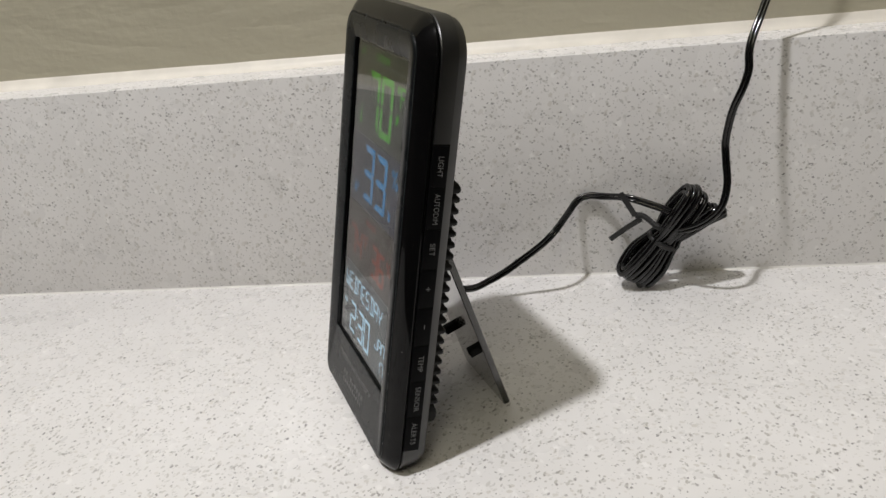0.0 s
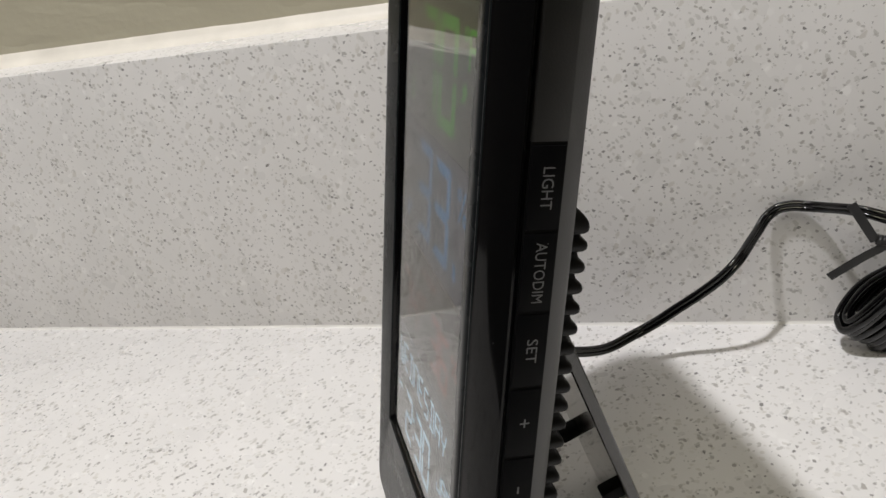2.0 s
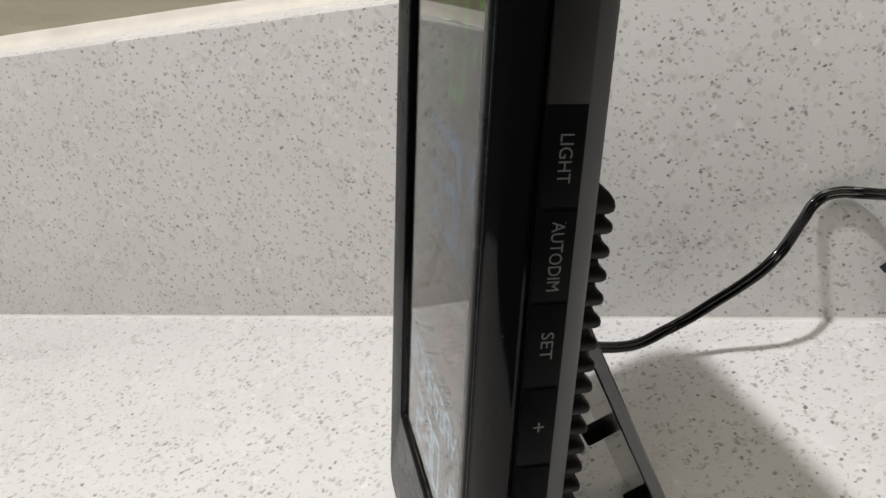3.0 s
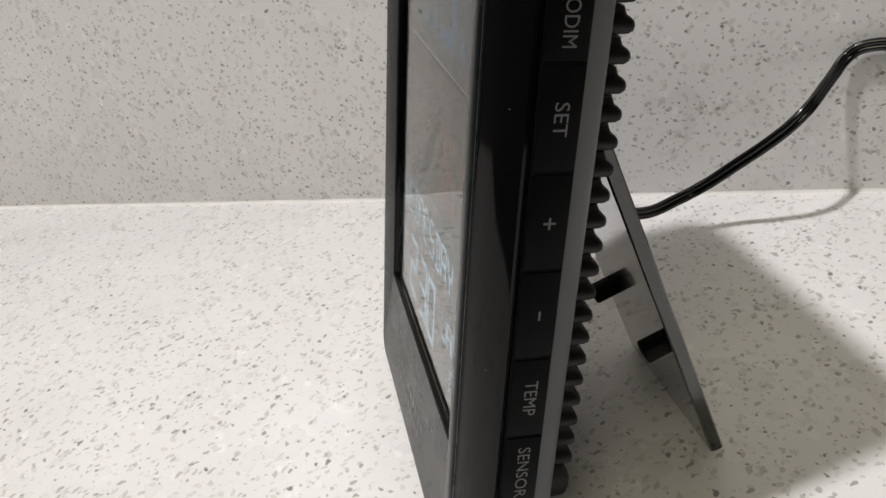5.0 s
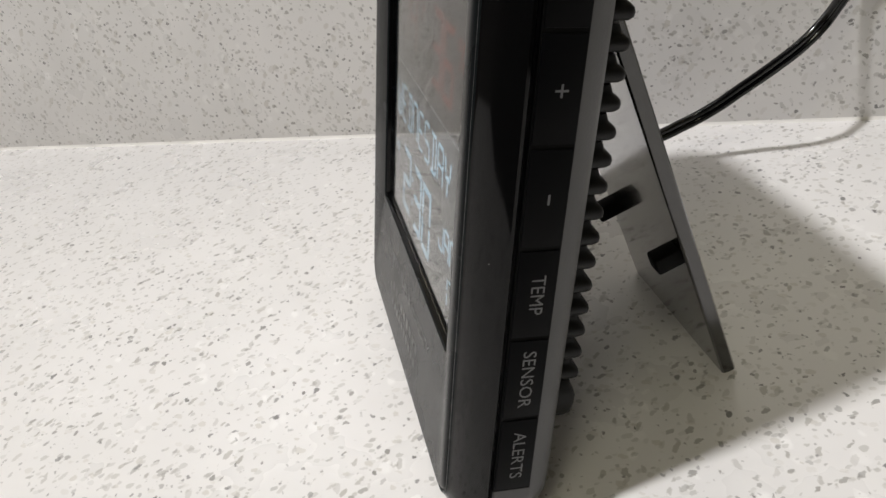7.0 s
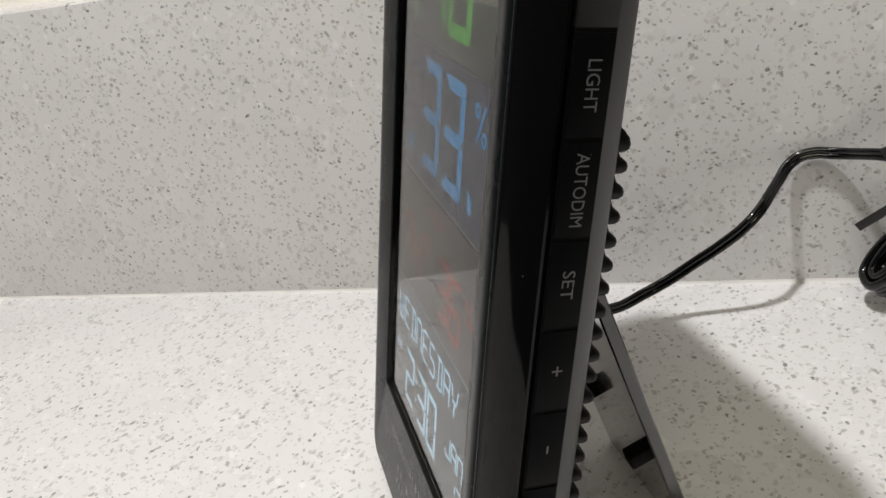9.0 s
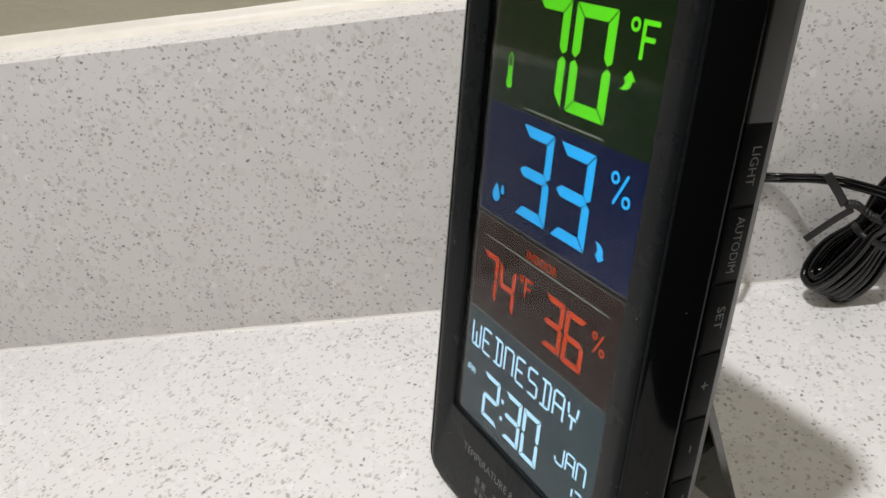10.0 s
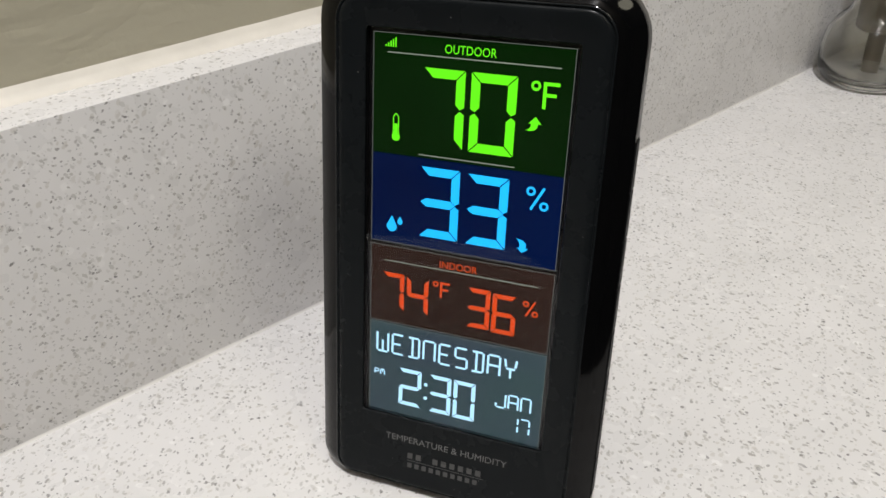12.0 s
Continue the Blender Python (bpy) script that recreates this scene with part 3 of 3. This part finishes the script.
part("lettering", on_face(bm), FACE_PRINT, station, "dim grey lettering")


def print_bar(h0, h1, u0, u1):
    x0, z0 = at(h0, u0)
    x1, z1 = at(h1, u1)
    bm = bmesh.new()
    bm.faces.new([bm.verts.new(p) for p in ((x0, 0, z0), (x1, 0, z0), (x1, 0, z1), (x0, 0, z1))])
    part("print_bar", on_face(bm), BAR_PRINT, station)


for u0, u1, left, right, cells in ((-40.3, -38.5, 13.4, 36.4, (0, 1, 3, 4, 5, 6, 7, 8)), (-43.2, -41.7, 13.5, 35.4, (0, 1, 2, 3, 4, 5, 6, 7, 8, 9))):
    step = (right - left) / (max(cells) + 1)
    for c in cells:
        print_bar(left + c * step, left + c * step + step * 0.60, u0, u1)
print_bar(13.4, 36.2, -41.05, -40.85)

# ---------------------------------------------------------------- the cable
cable = thing("power_cable", Matrix.Translation((0.10, -0.012, 0.0)), "thin black power cable, coiled and tied against the backsplash", "cable")
HOME = Matrix.Translation((-0.10, 0.012, 0.0))


def twin(points, name, label):
    """A flat cord of two cores side by side."""
    line = smooth_line(points, 10)
    bm = bmesh.new()
    n = len(line)
    for s in (-1, 1):
        offset = []
        for i, p in enumerate(line):
            way = (line[min(i + 1, n - 1)] - line[max(i - 1, 0)]).normalized()
            side = way.cross(Vector((0.25, -1.0, 0.1))).normalized()
            offset.append(p + side * 0.00072 * s)
        tube(bm, offset, 0.00090, 10)
    return part(name, turned(bm, HOME), CORD, cable, label, 60)


LEAD = [(-0.0055, -0.0755, 0.0403), (0.0000, -0.0610, 0.0330), (0.0070, -0.0455, 0.0200), (0.0165, -0.0320, 0.0116), (0.0243, -0.0246, 0.0115), (0.0312, -0.0219, 0.0143), (0.0374, -0.0212, 0.0185), (0.0437, -0.0211, 0.0231), (0.0492, -0.0202, 0.0273), (0.0537, -0.0175, 0.0311),
        (0.0572, -0.0115, 0.0335), (0.0597, -0.0066, 0.0350), (0.0620, -0.0032, 0.0370), (0.0650, -0.0022, 0.0391), (0.0690, -0.0021, 0.0398), (0.0726, -0.0028, 0.0397), (0.0761, -0.0050, 0.0402), (0.0844, -0.0135, 0.0424), (0.0952, -0.0170, 0.0396), (0.1030, -0.0190, 0.0367)]
twin(LEAD, "lead", "flat two-core lead to the station")
RISE = [(0.0985, -0.0165, 0.0270), (0.1060, -0.0235, 0.0310), (0.1135, -0.0278, 0.0360), (0.1195, -0.0285, 0.0425), (0.1220, -0.0258, 0.0510), (0.1219, -0.0220, 0.0600), (0.1217, -0.0210, 0.0680), (0.1236, -0.0222, 0.0800), (0.1268, -0.0232, 0.0890), (0.1289, -0.0217, 0.0955),
        (0.1291, -0.0200, 0.1012), (0.1304, -0.0177, 0.1062), (0.1340, -0.0130, 0.1134), (0.1365, -0.0103, 0.1190), (0.1400, -0.0068, 0.1250), (0.1440, -0.0036, 0.1330), (0.1462, -0.0024, 0.1480),
        (0.1460, -0.0040, 0.1750), (0.1430, -0.0080, 0.2100), (0.1400, -0.0060, 0.2600), (0.1370, 0.0150, 0.2900), (0.1370, 0.0300, 0.2960)]
twin(RISE, "rising_lead", "flat two-core lead up the wall")

# the bundle of loops: flat hanks side by side, pinched by the tie, the last few splayed out at the top
LOW, HIGH = Vector((0.0852, -0.0138, 0.0042)), Vector((0.1134, -0.0170, 0.0442))
axis = (HIGH - LOW).normalized()
across = Vector((0.749, -0.291, -0.474))
across = (across - axis * across.dot(axis)).normalized()
inward = axis.cross(across).normalized()
if inward.y < 0:
    inward = -inward
depth = (across * math.cos(0.45) + inward * math.sin(0.45)).normalized()
wide = (inward * math.cos(0.45) - across * math.sin(0.45)).normalized()
centre = LOW * 0.53 + HIGH * 0.47
rnd = random.Random(11)
COUNT = 14
for i in range(COUNT):
    f = 2 * (i // 2) / (COUNT // 2 - 1) - 1
    outer = i % 2 == 0
    splay = i >= COUNT - 5
    half = (HIGH - LOW).length / 2 + (0.0 if outer else -0.0026) + rnd.uniform(-0.0012, 0.0006)
    mid = (LOW + HIGH) / 2 + axis * rnd.uniform(-0.0008, 0.0008)
    w = (0.0068 if outer else 0.0044) + rnd.uniform(-0.0004, 0.0004)
    swing = 0.0042 + 0.0011 * (i - COUNT + 5) if splay else rnd.uniform(-0.0006, 0.0006)
    line = []
    for k in range(64):
        a = 2 * math.pi * k / 64
        sn, c = math.sin(a), math.cos(a)
        body = abs(sn) ** 0.62 * (1 if sn > 0 else -1)
        pinch = 1 - 0.42 * math.exp(-((c + 0.04) / 0.34) ** 2)
        fan = f * (0.0066 if c < 0 else 0.0058) * (1 - 0.30 * math.exp(-((c + 0.04) / 0.36) ** 2)) + 0.0004 * math.sin(a * 2 + i)
        up = max(c, 0.0) ** 1.6
        line.append(mid + axis * (half * c * (1 - 0.07 * up if splay else 1.0)) + wide * (w * pinch * body * (0.6 if splay and c > 0 else 1.0)) + depth * (fan + swing * up))
    low = min(p.z for p in line)
    if low < 0.0013:
        line = [p + Vector((0, 0, (0.0013 - low) * max(0.0, 1 - (p.z - low) / 0.02))) for p in line]
    line = [Vector((p.x, min(p.y, -0.0016), p.z)) for p in line]
    bm = bmesh.new()
    tube(bm, line, 0.00120, 10, closed=True)
    part("coil_loop", turned(bm, HOME), CORD, cable, "", 60)

tie = thing("twist_tie", Matrix.Translation((0.0985, -0.012, 0.0255)), "black paper twist tie round the cable bundle, ends sticking out", "twist tie")
AWAY = Matrix.Translation((-0.0985, 0.012, -0.0255))
bm = bmesh.new()
tube(bm, [centre + axis * (0.0006 * math.sin(a)) + wide * 0.0056 * math.cos(a) + depth * 0.0062 * math.sin(a) for a in (2 * math.pi * k / 28 for k in range(28))], 0.0011, 8, closed=True)
part("band", turned(bm, AWAY), TIE, tie, "", 60)
KNOT = [(0.0965, -0.0215, 0.0318), (0.0945, -0.0210, 0.0328), (0.0920, -0.0200, 0.0350), (0.0899, -0.0200, 0.0366), (0.0872, -0.0200, 0.0372)]
bm = bmesh.new()
line = smooth_line(KNOT, 10)
for s in (0, math.pi):
    tube(bm, [p + Vector((0.0, 0.0008 * math.cos(i * 0.9 + s), 0.0008 * math.sin(i * 0.9 + s))) for i, p in enumerate(line)], 0.0007, 7)
part("twist", turned(bm, AWAY), TIE, tie, "", 60)
for pts in ([(0.0868, -0.0200, 0.0368), (0.0845, -0.0205, 0.0410), (0.0808, -0.0200, 0.0475)], [(0.0892, -0.0200, 0.0354), (0.0840, -0.0200, 0.0322), (0.0762, -0.0200, 0.0266)]):
    bm = bmesh.new()
    tube(bm, smooth_line(pts, 6), 0.0013, 6, flat=0.2, aside=(0.2, 1.0, 0.25))
    part("tie_end", turned(bm, AWAY), TIE, tie, "", 40)

# ---------------------------------------------------------------- the bottle further along the counter
bottle = thing("glass_bottle", Matrix.Translation((0.3700, -0.0312, 0.0)), "squat clear glass bottle with a bronze neck, beside the backsplash", "bottle")


def turn(profile, steps=48):
    bm = bmesh.new()
    loft(bm, [[(r * math.cos(2 * math.pi * k / steps), r * math.sin(2 * math.pi * k / steps), z) for k in range(steps)] for r, z in profile], close=(True, True))
    return bm


part("bottle_body", turn([(0.010, 0.0010), (0.0225, 0.0), (0.0262, 0.0014), (0.0288, 0.0062), (0.0297, 0.0135), (0.0293, 0.0210), (0.0275, 0.0290), (0.0238, 0.0358), (0.0200, 0.0398), (0.0176, 0.0432), (0.0168, 0.0480),
                          (0.0168, 0.0760), (0.0152, 0.0760), (0.0152, 0.0480), (0.0162, 0.0425), (0.0188, 0.0386), (0.0222, 0.0346), (0.0258, 0.0280), (0.0275, 0.0205), (0.0278, 0.0140), (0.0266, 0.0080), (0.0220, 0.0046), (0.0060, 0.0042)]),
     JAR_GLASS, bottle, "clear rounded glass with a short neck", 50)
part("pump_core", turn([(0.0045, 0.0044), (0.0050, 0.0043), (0.0050, 0.0300), (0.0120, 0.0304), (0.0132, 0.0316), (0.0132, 0.0764), (0.0180, 0.0766), (0.0186, 0.0774), (0.0186, 0.0900), (0.0178, 0.0908), (0.0070, 0.0912), (0.0062, 0.0930), (0.0060, 0.1100), (0.0040, 0.1104)]),
     BRONZE, bottle, "dark bronze core and collar inside the glass neck", 40)
